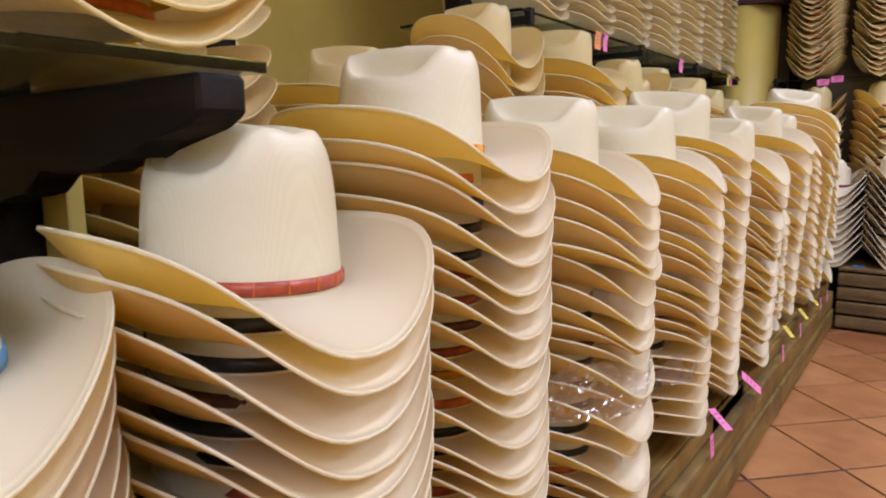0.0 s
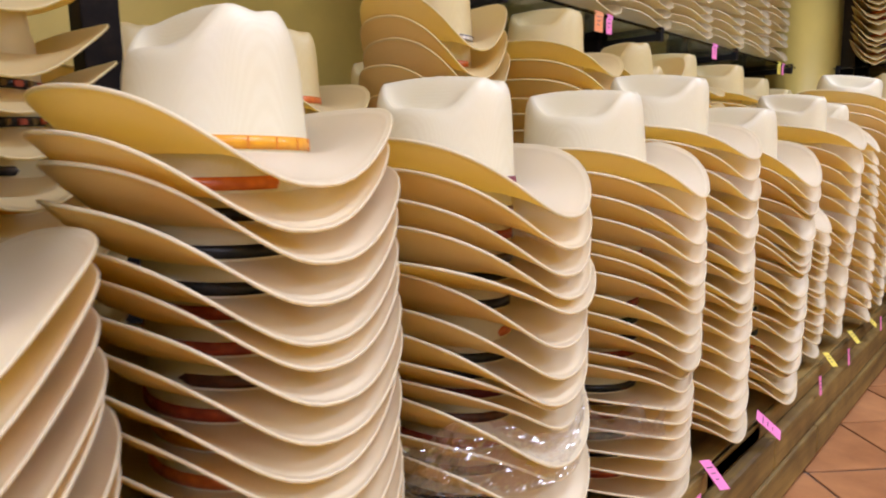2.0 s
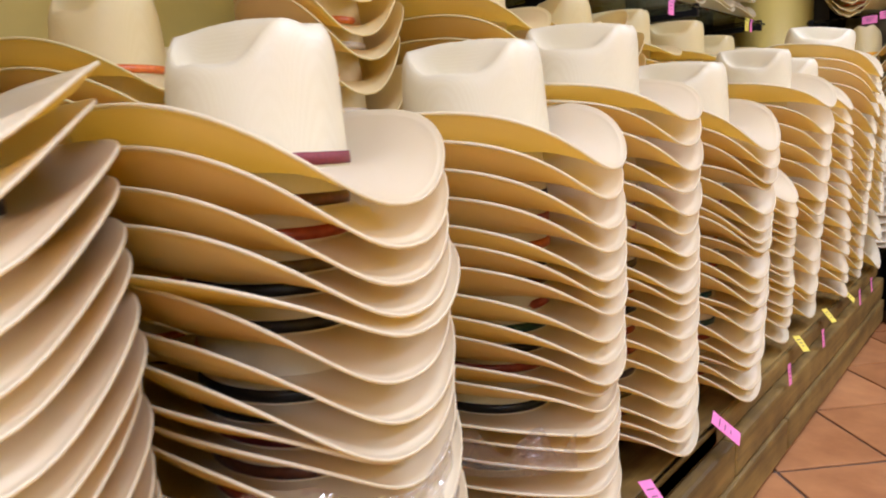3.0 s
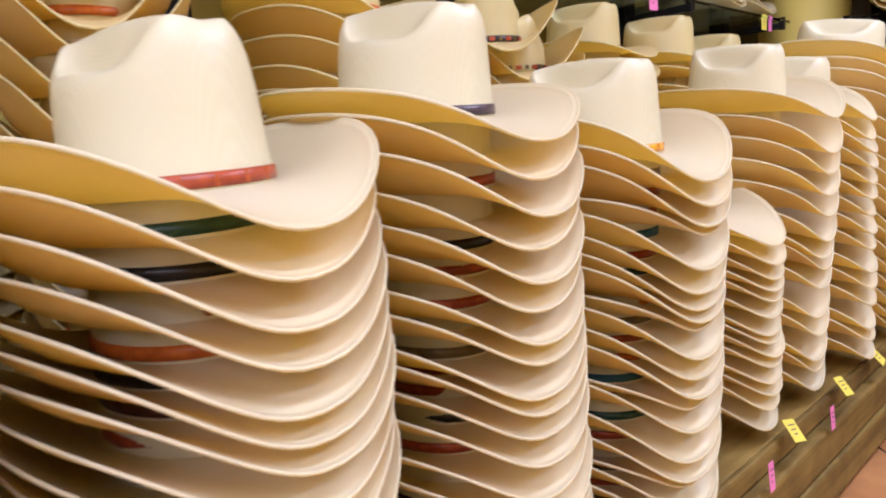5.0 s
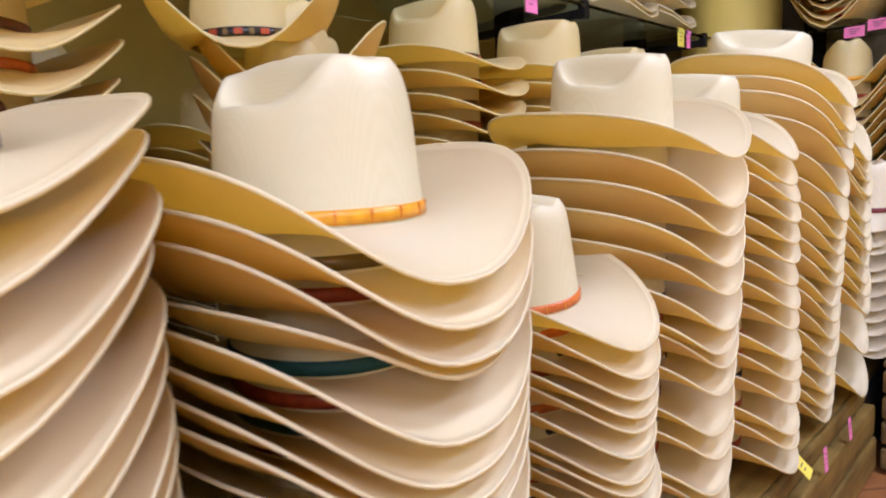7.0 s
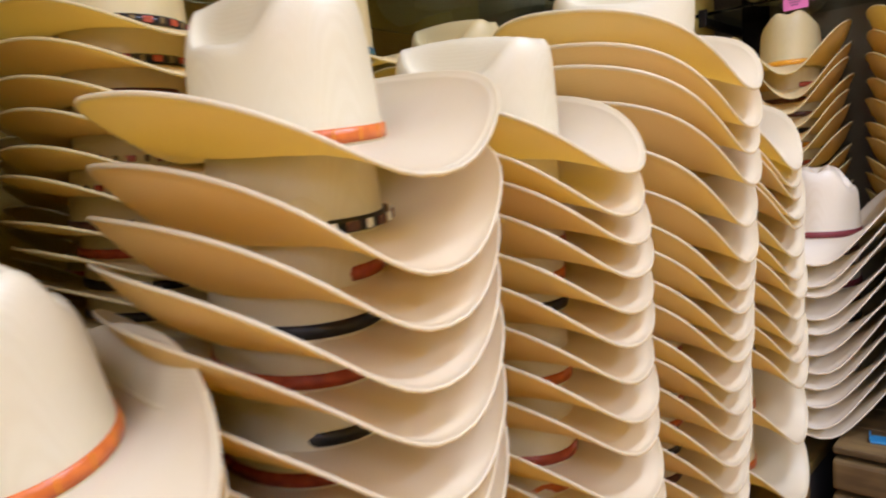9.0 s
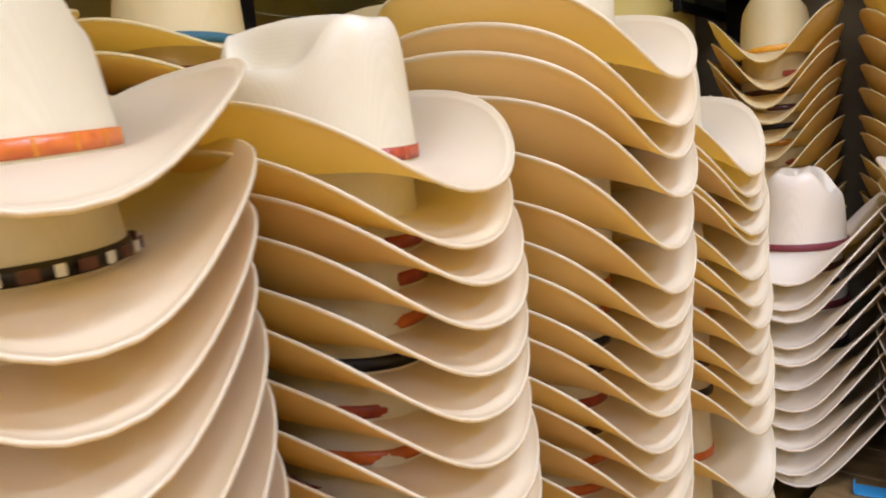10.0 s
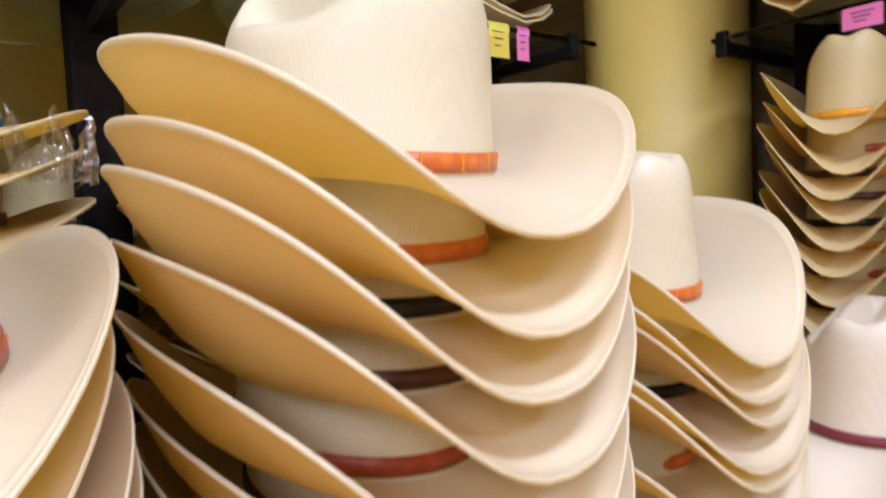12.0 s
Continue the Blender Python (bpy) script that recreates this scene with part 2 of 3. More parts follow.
# ---- hats ----
def hat_meshes(name, material, a=0.220, b=0.184, lift=0.070, droop=0.034, high=0.158, ca=0.119, cb=0.090,
               power=1.7, seg=48, fine=False, crease=1.0, bowls=True, ease=0.27, dip=1.5):
    """Brim and crown of a felt-blocked straw hat whose front points to +x: sides rolled up, front and back dipped, creased crown."""
    th = np.linspace(0, 2 * math.pi, seg, endpoint=False)
    c, s = np.cos(th), np.sin(th)
    inner = np.stack([ca * c, cb * s], 1)
    # The brim is a little pointed to the front and square at the sides.
    out_r = np.stack([a * np.sign(c) * np.abs(c) ** 0.92, b * np.sign(s) * np.abs(s) ** 0.86], 1)
    w = s ** 2

    def brim_at(u, dz=0.0, grow=0.0):
        side = lift * (1 + ease) * w / (w + ease) * u ** power
        front = -droop * (1 - w) ** dip * u ** 1.25
        xy = inner + (out_r - inner) * (u + grow)
        # The rolled flap leans back over itself.
        xy[:, 1] -= np.sign(s) * w * 0.018 * max(0.0, u - 0.55) ** 1.5 * lift / 0.058
        return np.column_stack([xy, side + front + dz])

    us = [0.0, 0.18, 0.36, 0.54, 0.70, 0.84, 0.93] + ([0.945, 0.955] if fine else []) + [1.0]
    rings = []
    for u in us:
        rings.append(brim_at(u, 0.0006 if u == 0.945 else 0.0))
    rings.append(brim_at(1.0, 0.0009, 0.008))
    rings.append(brim_at(1.0, -0.0008, 0.020))
    rings.append(brim_at(1.0, -0.0030, 0.018))
    rings.append(brim_at(1.0, -0.0040, 0.004))
    rings.append(brim_at(0.985, -0.0027))
    for u in (0.93, 0.75, 0.5, 0.22, 0.0):
        rings.append(brim_at(u, -0.0026))
    verts = np.concatenate(rings)
    faces = []
    for r in range(len(rings) - 1):
        for i in range(seg):
            j = (i + 1) % seg
            faces.append((r * seg + i, r * seg + j, (r + 1) * seg + j, (r + 1) * seg + i))
    brim = bpy.data.meshes.new(name + "_brim")
    brim.from_pydata(verts.tolist(), [], faces)

    def top(x, y):
        """Height of the blocked top: a ridge from front to back between two scooped shoulders."""
        ay = np.abs(y)
        along = np.exp(-(((x + 0.004) / 0.086) ** 4))
        if bowls:
            ends = np.exp(-(((x - 0.008) / 0.082) ** 4))
            v = np.clip((ay - 0.024) / 0.034, 0, 1)
            z = high * (1 - 0.05 * ((x + 0.01) / 0.1) ** 2) - crease * 0.020 * np.exp(-((y / 0.012) ** 2)) * ends
            z = z - crease * 0.048 * v * v * (3 - 2 * v) * ends
            return z - crease * 0.009 * np.exp(-(((ay - 0.056) / 0.014) ** 2)) * np.exp(-(((x - 0.01) / 0.05) ** 4))
        z = high * (1 - 0.05 * (x / 0.1) ** 2) - crease * 0.034 * np.exp(-((y / 0.013) ** 2)) * along
        return z - crease * 0.045 * np.clip((ay - 0.028) / 0.045, 0, 1) ** 1.3 * np.exp(-(((x - 0.03) / 0.09) ** 4))

    rows = [(0.0, 1.0), (0.3, 0.972), (0.6, 0.948), (0.8, 0.928), (0.91, 0.90), (0.97, 0.865)]
    tops = [0.82, 0.74, 0.6, 0.4, 0.2]
    if fine:
        rows = [(0.0, 1.0), (0.15, 0.986), (0.3, 0.972), (0.45, 0.960), (0.6, 0.948), (0.72, 0.938), (0.81, 0.926), (0.88, 0.912),
                (0.935, 0.892), (0.972, 0.866)]
        tops = [0.835, 0.80, 0.75, 0.69, 0.62, 0.54, 0.46, 0.38, 0.30, 0.22, 0.14, 0.07]
    rim_x, rim_y = ca * c * 0.82, cb * s * 0.82
    rim = top(rim_x, rim_y)
    rr = []
    for hh, q in rows:
        x, y = ca * c * q, cb * s * q
        rr.append(np.column_stack([x, y, (rim - 0.001) * hh]))
    for q in tops:
        x, y = ca * c * q, cb * s * q
        rr.append(np.column_stack([x, y, top(x, y)]))
    verts = np.concatenate(rr + [np.array([[0, 0, float(top(np.float64(0), np.float64(0)))]])])
    faces = []
    for r in range(len(rr) - 1):
        for i in range(seg):
            j = (i + 1) % seg
            faces.append((r * seg + i, r * seg + j, (r + 1) * seg + j, (r + 1) * seg + i))
    last, tip = (len(rr) - 1) * seg, len(rr) * seg
    faces += [(last + i, last + (i + 1) % seg, tip) for i in range(seg)]
    crown = bpy.data.meshes.new(name + "_crown")
    crown.from_pydata(verts.tolist(), [], faces)
    # The band hugs the foot of the crown.
    z0, z1, t = 0.003, 0.0165, 0.0016
    prof = [(z0, 0.0), (z0, t), ((z0 + z1) / 2, t * 1.3), (z1, t), (z1, -0.001)]
    rr = []
    for z, o in prof:
        q = 1 - 0.1 * z / high
        rr.append(np.column_stack([(ca * q + o) * c, (cb * q + o) * s, np.full(seg, z)]))
    verts = np.concatenate(rr)
    faces = []
    for r in range(len(rr) - 1):
        for i in range(seg):
            j = (i + 1) % seg
            faces.append((r * seg + i, r * seg + j, (r + 1) * seg + j, (r + 1) * seg + i))
    band = bpy.data.meshes.new(name + "_band")
    band.from_pydata(verts.tolist(), [], faces)
    for me in (brim, crown, band):
        me.polygons.foreach_set("use_smooth", [True] * len(me.polygons))
    brim.materials.append(material)
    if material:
        # The underside of the brim takes a tanner straw with warm bounced light in its colour.
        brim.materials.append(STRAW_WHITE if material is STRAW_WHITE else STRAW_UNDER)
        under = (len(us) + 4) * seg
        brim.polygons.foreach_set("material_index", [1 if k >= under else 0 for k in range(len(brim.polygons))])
    crown.materials.append(STRAW_CROWN if material is STRAW else material)
    return brim, crown, band


BAND_CACHE = {}


def band_mesh(base, key):
    if (base.name, key) not in BAND_CACHE:
        me = base.copy()
        me.materials.clear()
        me.materials.append(BANDS[key])
        BAND_CACHE[base.name, key] = me
    return BAND_CACHE[base.name, key]


GROOVE = {k: mesh_of("groove_" + k, box((-0.001, -0.0006, -0.0062), (0.0019, 0.0006, 0.0062)), BANDS[v])
          for k, v in (("tan", "yellow"), ("red", "tan"), ("yellow", "tan"))}


STITCH = mesh_of("stitch", box((0.0, -0.0055, -0.0008), (0.0022, 0.0055, 0.0008)), BANDS["black"])


def beads(parent, ca, cb, pale, dark):
    """A woven band with rows of pale and dark studs along it."""
    n = 30
    for i in range(n):
        t = 2 * math.pi * (i + 0.5) / n
        wide = 0.013 if i % 2 else 0.007
        m = pose(ca * 1.015 * math.cos(t), cb * 1.015 * math.sin(t), 0.0098, 0, 0, math.degrees(math.atan2(math.sin(t) * ca, math.cos(t) * cb)))
        bm = add_box(bmesh.new(), (-0.0005, -wide / 2, -0.0045), (0.0022, wide / 2, 0.0045), 0.0008, m)
        part("stud", bm, pale if i % 2 == 0 else dark, parent)


KINDS = {}


def hat_kind(key, material, press=0.004, **kw):
    # Hats inside a pile are pressed: their sides stand a little steeper and their crowns nest.
    low = dict(kw, lift=kw.get("lift", 0.070) + press, ca=kw.get("ca", 0.119) * 0.95, cb=kw.get("cb", 0.090) * 0.93, high=kw.get("high", 0.158) * 0.95)
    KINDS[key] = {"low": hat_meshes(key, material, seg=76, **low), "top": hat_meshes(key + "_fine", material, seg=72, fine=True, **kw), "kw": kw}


hat_kind("wide", STRAW, a=0.230, b=0.194, lift=0.046, droop=0.030)
hat_kind("flat", STRAW, a=0.212, b=0.182, lift=0.052, droop=0.022)
hat_kind("level", STRAW, a=0.214, b=0.182, lift=0.030, droop=0.014)
hat_kind("tan", STRAW_TAN, lift=0.055)
hat_kind("white", STRAW_WHITE, lift=0.115, b=0.190, power=1.35, droop=0.040)
hat_kind("rolled", STRAW_TAN, a=0.205, b=0.166, lift=0.105, droop=0.036, power=1.4, bowls=False, ca=0.110, cb=0.088)
STUFF_MESH = {}

COLOUR_WORDS = {"tan": "orange-tan leather", "red": "red-brown leather", "brown": "brown leather", "black": "black leather",
                "yellow": "yellow leather", "purple": "dark purple leather", "maroon": "maroon ribbon", "teal": "teal ribbon",
                "green": "dark green leather", "olive": "olive leather", "blue": "blue ribbon", "ribbon": "stitched cream ribbon", "beads": "beaded black",
                "diamond": "dark woven diamond-patterned"}
STRAW_WORDS = {"wide": "cream wide-brimmed", "flat": "cream flat-brimmed", "level": "cream level-brimmed", "tan": "natural tan",
               "white": "white", "rolled": "natural tan rolled-brim"}


def hat(kind, band, m, top, group, resting):
    """One hat with brim, crown and band."""
    brim, crown, bandm = KINDS[kind]["top" if top else "low"]
    ob = empty("cowboy_hat", m)
    part("brim", brim, None, ob)
    part("crown", crown, None, ob)
    key = "black" if band in ("beads", "diamond") else band
    bo = part("hat_band", band_mesh(bandm, key), None, ob, COLOUR_WORDS[band] + " band")
    if band in ("beads", "diamond"):
        kw = KINDS[kind]["kw"]
        beads(bo, kw.get("ca", 0.119), kw.get("cb", 0.090), WHITE if band == "diamond" else BANDS["olive"], BANDS["red"] if band == "beads" else BANDS["brown"])
    if top and band == "ribbon":
        # Two dashed rows of dark stitching.
        kw = KINDS[kind]["kw"]
        ca, cb = kw["ca"], kw["cb"]
        for q in range(72):
            t = 2 * math.pi * (q // 2 + 0.5) / 36
            g = part("stitch", STITCH, None, bo)
            g.matrix_basis = pose(ca * 1.003 * math.cos(t), cb * 1.003 * math.sin(t), 0.0055 if q % 2 else 0.0145, 0, 0, math.degrees(math.atan2(math.sin(t) * ca, math.cos(t) * cb)))
    if top and group.startswith("hats stacked along") and band in GROOVE:
        # Pale grooves between the embossed scales of the strap.
        kw = KINDS[kind]["kw"]
        ca, cb = kw.get("ca", 0.119), kw.get("cb", 0.090)
        for q in range(20):
            t = 2 * math.pi * (q + 0.3) / 20
            g = part("band_groove", GROOVE[band], None, bo)
            g.matrix_basis = pose(ca * math.cos(t), cb * math.sin(t), 0.0098, 0, 0, math.degrees(math.atan2(math.sin(t) * ca, math.cos(t) * cb)))
    tagged(ob, f"{STRAW_WORDS[kind]} straw hat, {COLOUR_WORDS[band]} band, {resting}", "hat", group)
    return ob


FAR = []


def stack(x, y, heights, kind="tan", bands=("tan",), turn=0.0, group="hats stacked along the wall platform", seed=0,
          lean=0.0, mixed=(), yaw=2.5, single=99, tilt=1.6, nod=0.5, spin=0.0, drift=(0.0, 0.0)):
    """A pile of hats; heights runs from the topmost brim down. Those past the first few of a far pile join the joined rest."""
    rnd = random.Random(seed)
    n = len(heights)
    for i, z in enumerate(heights):
        dx, dy = rnd.uniform(-0.005, 0.005), rnd.uniform(-0.005, 0.005)
        rx, ry, rz = rnd.uniform(-tilt, tilt), rnd.uniform(-tilt, tilt), rnd.uniform(-yaw, yaw)
        dx, dy = dx + drift[0], dy + drift[1]
        if i == 0:
            dx = dy = 0.0
            rx, ry, rz = rx * 0.3, ry * 0.3, rz * 0.3
        k = mixed[i] if i < len(mixed) and mixed[i] else kind
        resting = "topping its stack" if i == 0 else ("under its stack" if i == n - 1 else "nested in stack")
        sunk = 0.010 if 0 < i < n - 1 else 0.0
        m = pose(x + dx - lean * (heights[0] - z), y + dy, z - sunk, 0, 0, turn + spin * (1.0 if i == 0 else 0.8) + rz) @ pose(0, 0, 0, rx, ry + nod * (1.0 if i < 3 else 0.75 if i < n - 2 else 0.2))
        if i < single:
            hat(k, bands[i % len(bands)], m, i == 0, group, resting)
        else:
            FAR.append((k, bands[i % len(bands)], m))


def run(top, bottom, n, seed=1, jitter=0.25):
    """n heights from top down to bottom, unevenly spaced."""
    rnd = random.Random(seed)
    g = [1 + rnd.uniform(-jitter, jitter) for _ in range(n - 1)]
    k = (top - bottom) / sum(g)
    out = [top]
    for v in g:
        out.append(out[-1] - v * k)
    return out


# ---- large structure ----
def setting(name, bm, material, label="", category=""):
    return tagged(part(name, bm, material), label, category, kind="structure")


setting("wall_west", box((-1.62, -8.0, 0), (-1.5, 5.17, 2.8)), PAINT, "unseen olive-yellow plaster wall closing the room behind the shelves", "wall")
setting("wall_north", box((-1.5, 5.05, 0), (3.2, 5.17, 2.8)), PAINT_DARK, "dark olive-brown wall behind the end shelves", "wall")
# Added out of view; its distance and pale paint shape light on the stacks.
setting("bounce_wall_east", box((3.2, -8.0, 0), (3.32, 5.17, 2.8)), PAINT, "unseen olive-yellow plaster wall closing the room", "wall")
setting("wall_south", box((-1.5, -8.12, 0), (3.2, -8.0, 2.8)), PAINT, "unseen olive-yellow plaster wall closing the room", "wall")
setting("ceiling", box((-1.62, -8.12, 2.8), (3.32, 5.17, 2.9)), CEIL, "off-white ceiling", "ceiling")
floor = setting("floor", box((-1.5, -8.0, -0.1), (3.2, 5.05, -0.006)), GROUT, "diagonal terracotta tile floor with dark grout", "floor")


def ceiling_light(x, y):
    ob = empty("ceiling_light", pose(x, y, 2.8))
    part("housing", box((-0.18, -0.65, -0.07), (0.18, 0.65, 0.0), 0.006), WHITE, ob)
    part("diffuser", box((-0.15, -0.6, -0.085), (0.15, 0.6, -0.071), 0.004), GLOW, ob, "glowing frosted diffuser")
    tagged(ob, "white ceiling light with glowing diffuser", "ceiling light", "ceiling lights")


for lx, ly in LAMPS:
    ceiling_light(lx, ly)


def rounded_column():
    """Plastered corner column: half round with a fluted shoulder."""
    bm = bmesh.new()
    n, r = 36, 0.185
    pts = []
    for i in range(n):
        t = 2 * math.pi * i / n
        q = r * (1 + 0.035 * math.cos(4 * t))
        pts.append((q * math.cos(t), q * math.sin(t)))
    lo = [bm.verts.new((x, y, 0.0)) for x, y in pts]
    hi = [bm.verts.new((x, y, 1.82)) for x, y in pts]
    for i in range(n):
        bm.faces.new((lo[i], lo[(i + 1) % n], hi[(i + 1) % n], hi[i]))
    bm.faces.new(hi)
    bm.faces.new(lo[::-1])
    return bm


COLUMN = empty("column", pose(-0.60, 4.86, 0))
part("shaft", rounded_column(), PAINT, COLUMN, "", True)
part("capital", box((-0.24, -0.20, 1.822), (0.24, 0.18, 2.8), 0.01), PLASTER, COLUMN, "dark purple-brown upper casing")
tagged(COLUMN, "olive-yellow rounded plaster column in the corner", "column")


# ---- wall platform ----
def plank(lo, hi, parent, material, bevel=0.006):
    return part("plank", box(lo, hi, bevel), material, parent)


west = empty("display_platform", pose(0, 0, 0))
y0, y1 = -1.2, 4.19
cuts = [-1.2, 0.75, 2.9, 4.19]
part("plinth", box((-1.49, y0, 0.0), (0.02, 4.64, 0.24)), VOID, west, "recessed plinth, near-black to carry the gap shade")
for k, (za, zb, xf) in enumerate(((0.022, 0.118, 0.066), (0.124, 0.212, 0.060), (0.217, 0.268, 0.036))):
    ys = [y0, 0.9 + 0.7 * k, 2.75 - 0.4 * k, y1]
    for ya, yb in zip(ys, ys[1:]):
        plank((0.022, ya + 0.002, za), (xf, yb - 0.002, zb), west, WOOD_Y, 0.009)
for k in range(9):
    xa = -1.485 + 0.167 * k
    plank((xa, y0, 0.241), (xa + (0.163 if k < 8 else 0.1705), 4.64, 0.266), west, WOOD_Y, 0.004)
tagged(west, "low display platform of worn green-brown planks on the tile floor", "platform")

north = empty("display_platform", pose(0, 0, 0))
part("plinth", box((0.10, 4.24, 0.0), (3.18, 5.03, 0.28)), VOID, north, "recessed plinth, near-black to carry the gap shade")
for k in range(4):
    plank((0.072, 4.20, 0.016 + 0.076 * k), (3.18, 4.238, 0.080 + 0.076 * k), north, WOOD_X, 0.008)
for k in range(6):
    ya = 4.205 + 0.137 * k
    plank((0.072, ya, 0.319), (3.18, ya + 0.132, 0.335), north, WOOD_X, 0.004)
tagged(north, "low end platform of four stacked green-brown planks", "platform")


# ---- glass shelves with dark wood brackets ----
def bracket(m, depth):
    """Carved corbel: flat top, stepped and scooped underside; reaches along +x."""
    d = depth
    outline = [(0, 0), (d, 0), (d, -0.034), (d * 0.96, -0.046), (d * 0.84, -0.056), (d * 0.80, -0.070), (d * 0.73, -0.074), (d * 0.66, -0.088),
               (d * 0.52, -0.090), (d * 0.47, -0.082), (d * 0.42, -0.098), (d * 0.40, -0.115), (d * 0.30, -0.118), (d * 0.24, -0.130), (0, -0.135)]
    bm = prism(outline, 0.05)
    bmesh.ops.bevel(bm, geom=bm.edges[:], offset=0.004, segments=1, affect="EDGES")
    bm.transform(m)
    return bm


def glass_shelf(name_label, m, length, depth, brackets, kind="corbel"):
    """Runs along local y; the front edge is at local x = depth."""
    ob = empty("glass_shelf", m)
    pane = part("pane", box((0.0, 0, -0.005), (depth, length, 0.005), 0.0015), GLASS, ob, "green-edged glass pane")
    pane.visible_shadow = False
    for y in brackets:
        if kind == "corbel":
            part("bracket", bracket(pose(0, y - 0.025, -0.0052), depth * 0.96), WOOD_DARK, ob, "carved dark wood corbel")
        else:
            bm = add_box(bmesh.new(), (0.0, y - 0.009, -0.030), (depth * 0.97, y + 0.009, -0.0055), 0.002)
            add_box(bm, (depth * 0.95, y - 0.012, -0.034), (depth * 1.0, y + 0.012, 0.016), 0.003)
            part("bracket", bm, IRON, ob, "black iron arm")
    tagged(ob, name_label, "shelf")
    return ob


glass_shelf("glass shelf on a carved dark wood corbel, loaded with hats", pose(-0.64, -0.95, 1.037), 1.56, 0.622, (0.3, 1.532))
glass_shelf("long glass shelf on black iron arms, loaded with hats", pose(-1.01, 1.95, 1.365), 2.61, 0.46, (0.07, 0.99, 1.74, 2.55), "arm")
glass_shelf("glass end shelf on black iron arms, loaded with hats", pose(-0.41, 5.05, 1.36, 0, 0, -90), 3.5, 0.31, (0.02, 0.75, 1.5, 2.3), "arm")


def upright(x, y, za, zb):
    ob = empty("shelf_upright", pose(x, y, 0))
    part("post", box((-0.032, -0.035, za), (0.032, 0.035, zb), 0.005), WOOD_DARK, ob)
    tagged(ob, "dark wood post carrying the shelf arms", "upright", "shelf uprights")


for ux, uy in ((-0.600, 0.605), (-0.82, 1.11), (-0.82, 2.02), (-0.82, 2.94), (-0.82, 3.69), (-0.82, 4.48)):
    upright(ux, uy, 0.27, 2.4)
for ux in (-0.33, 0.4, 1.15, 1.9):
    upright(ux, 5.018, 0.34, 2.4)

setting("wall_return", box((-1.5, 0.640, 0.266), (-0.495, 0.665, 0.985), 0.004), PAINT, "olive-yellow painted partition end under the low shelf", "wall")

# ---- front row of stacks along the wall platform ----
def pile(key, place, turns, brim, crown, heights, bands, lean=0.0, odd=None, words="cream", press=0.004):
    """One front stack of hats of one block: place and turns of the topmost, brim (length, width, lift, droop, roundness), crown (length, width, height)."""
    a, b, lift, droop, ease, dip = brim
    ca, cb, high = crown
    hat_kind(key, STRAW, press, a=a, b=b, lift=lift, droop=droop, ca=ca, cb=cb, high=high, ease=ease, dip=dip)
    STRAW_WORDS[key] = words
    rnd = random.Random(key)
    rx, ry, rz = turns
    n = len(heights)
    for i, z in enumerate(heights):
        k = (odd or {}).get(i, key)
        if i == 0:
            m = pose(place[0], place[1], z, 0, 0, rz) @ pose(0, 0, 0, rx, ry)
        else:
            settle = 0.7 if i < n - 2 else 0.15
            m = pose(place[0] - lean * (heights[0] - z) + rnd.uniform(-0.003, 0.003), place[1] + rnd.uniform(-0.005, 0.005), z, 0, 0, rz * 0.8 + rnd.uniform(-2.5, 2.5))
            m = m @ pose(0, 0, 0, rx * settle + rnd.uniform(-1.0, 1.0), ry * settle + rnd.uniform(-0.8, 0.8))
        resting = "topping its stack" if i == 0 else ("under its stack" if i == n - 1 else "nested in stack")
        hat(k, bands[i % len(bands)], m, i == 0, "hats stacked along the wall platform", resting)


def down(seen, n, seed):
    """The heights seen, carried on down to the deck with n hats in all."""
    return seen + run(seen[-1], FOOT, n - len(seen) + 1, seed)[1:]


FOOT = 0.326

pile("pile_a", (-0.182, 0.346), (-0.1, 0.3, -2.7), (0.218, 0.164, 0.069, 0.034, 0.50, 1.5), (0.119, 0.091, 0.158),
     run(0.798, FOOT, 15, 1),
     ("blue", "tan", "brown"), 0.03)
pile("pile_b", (-0.123, 0.647), (-1.8, -0.5, -5.5), (0.209, 0.178, 0.065, 0.037, 0.54, 2.5), (0.12, 0.095, 0.163),
     down([0.831, 0.797, 0.761, 0.725], 17, 1),
     ("red", "black", "black", "brown", "black", "black"), 0.03)
pile("pile_c", (-0.182, 0.994), (-1.8, 0.2, -2.7), (0.212, 0.183, 0.059, 0.03, 0.44, 2.5), (0.119, 0.098, 0.155),
     down([0.957, 0.917, 0.884, 0.848, 0.809, 0.783, 0.743, 0.707, 0.671, 0.637], 19, 2),
     ("yellow", "tan", "black", "black", "black", "red", "red", "brown", "red"), -0.004)
pile("pile_d", (-0.158, 1.348), (-1.5, 0.6, 4.8), (0.223, 0.181, 0.067, 0.034, 0.62, 1.5), (0.118, 0.091, 0.16),
     down([0.903, 0.859, 0.827, 0.791, 0.767, 0.727, 0.684, 0.652, 0.628, 0.596], 17, 3),
     ("maroon", "brown", "red", "olive", "black", "black", "tan", "black", "black"), -0.001, odd={4: "wide", 8: "flat", 9: "flat", 11: "flat", 13: "flat"})
pile("pile_e", (-0.14, 1.726), (2.1, -0.1, 8.3), (0.225, 0.185, 0.062, 0.033, 0.46, 1.5), (0.121, 0.094, 0.162),
     down([0.902, 0.861, 0.824, 0.786, 0.751, 0.724, 0.696, 0.661, 0.629, 0.598, 0.567, 0.54, 0.503, 0.475, 0.447], 18, 4),
     ("red", "green", "black", "red", "tan", "black", "brown"), 0.011, odd={10: "flat", 11: "flat", 12: "level", 13: "level", 14: "level", 15: "level", 16: "level", 17: "level"})
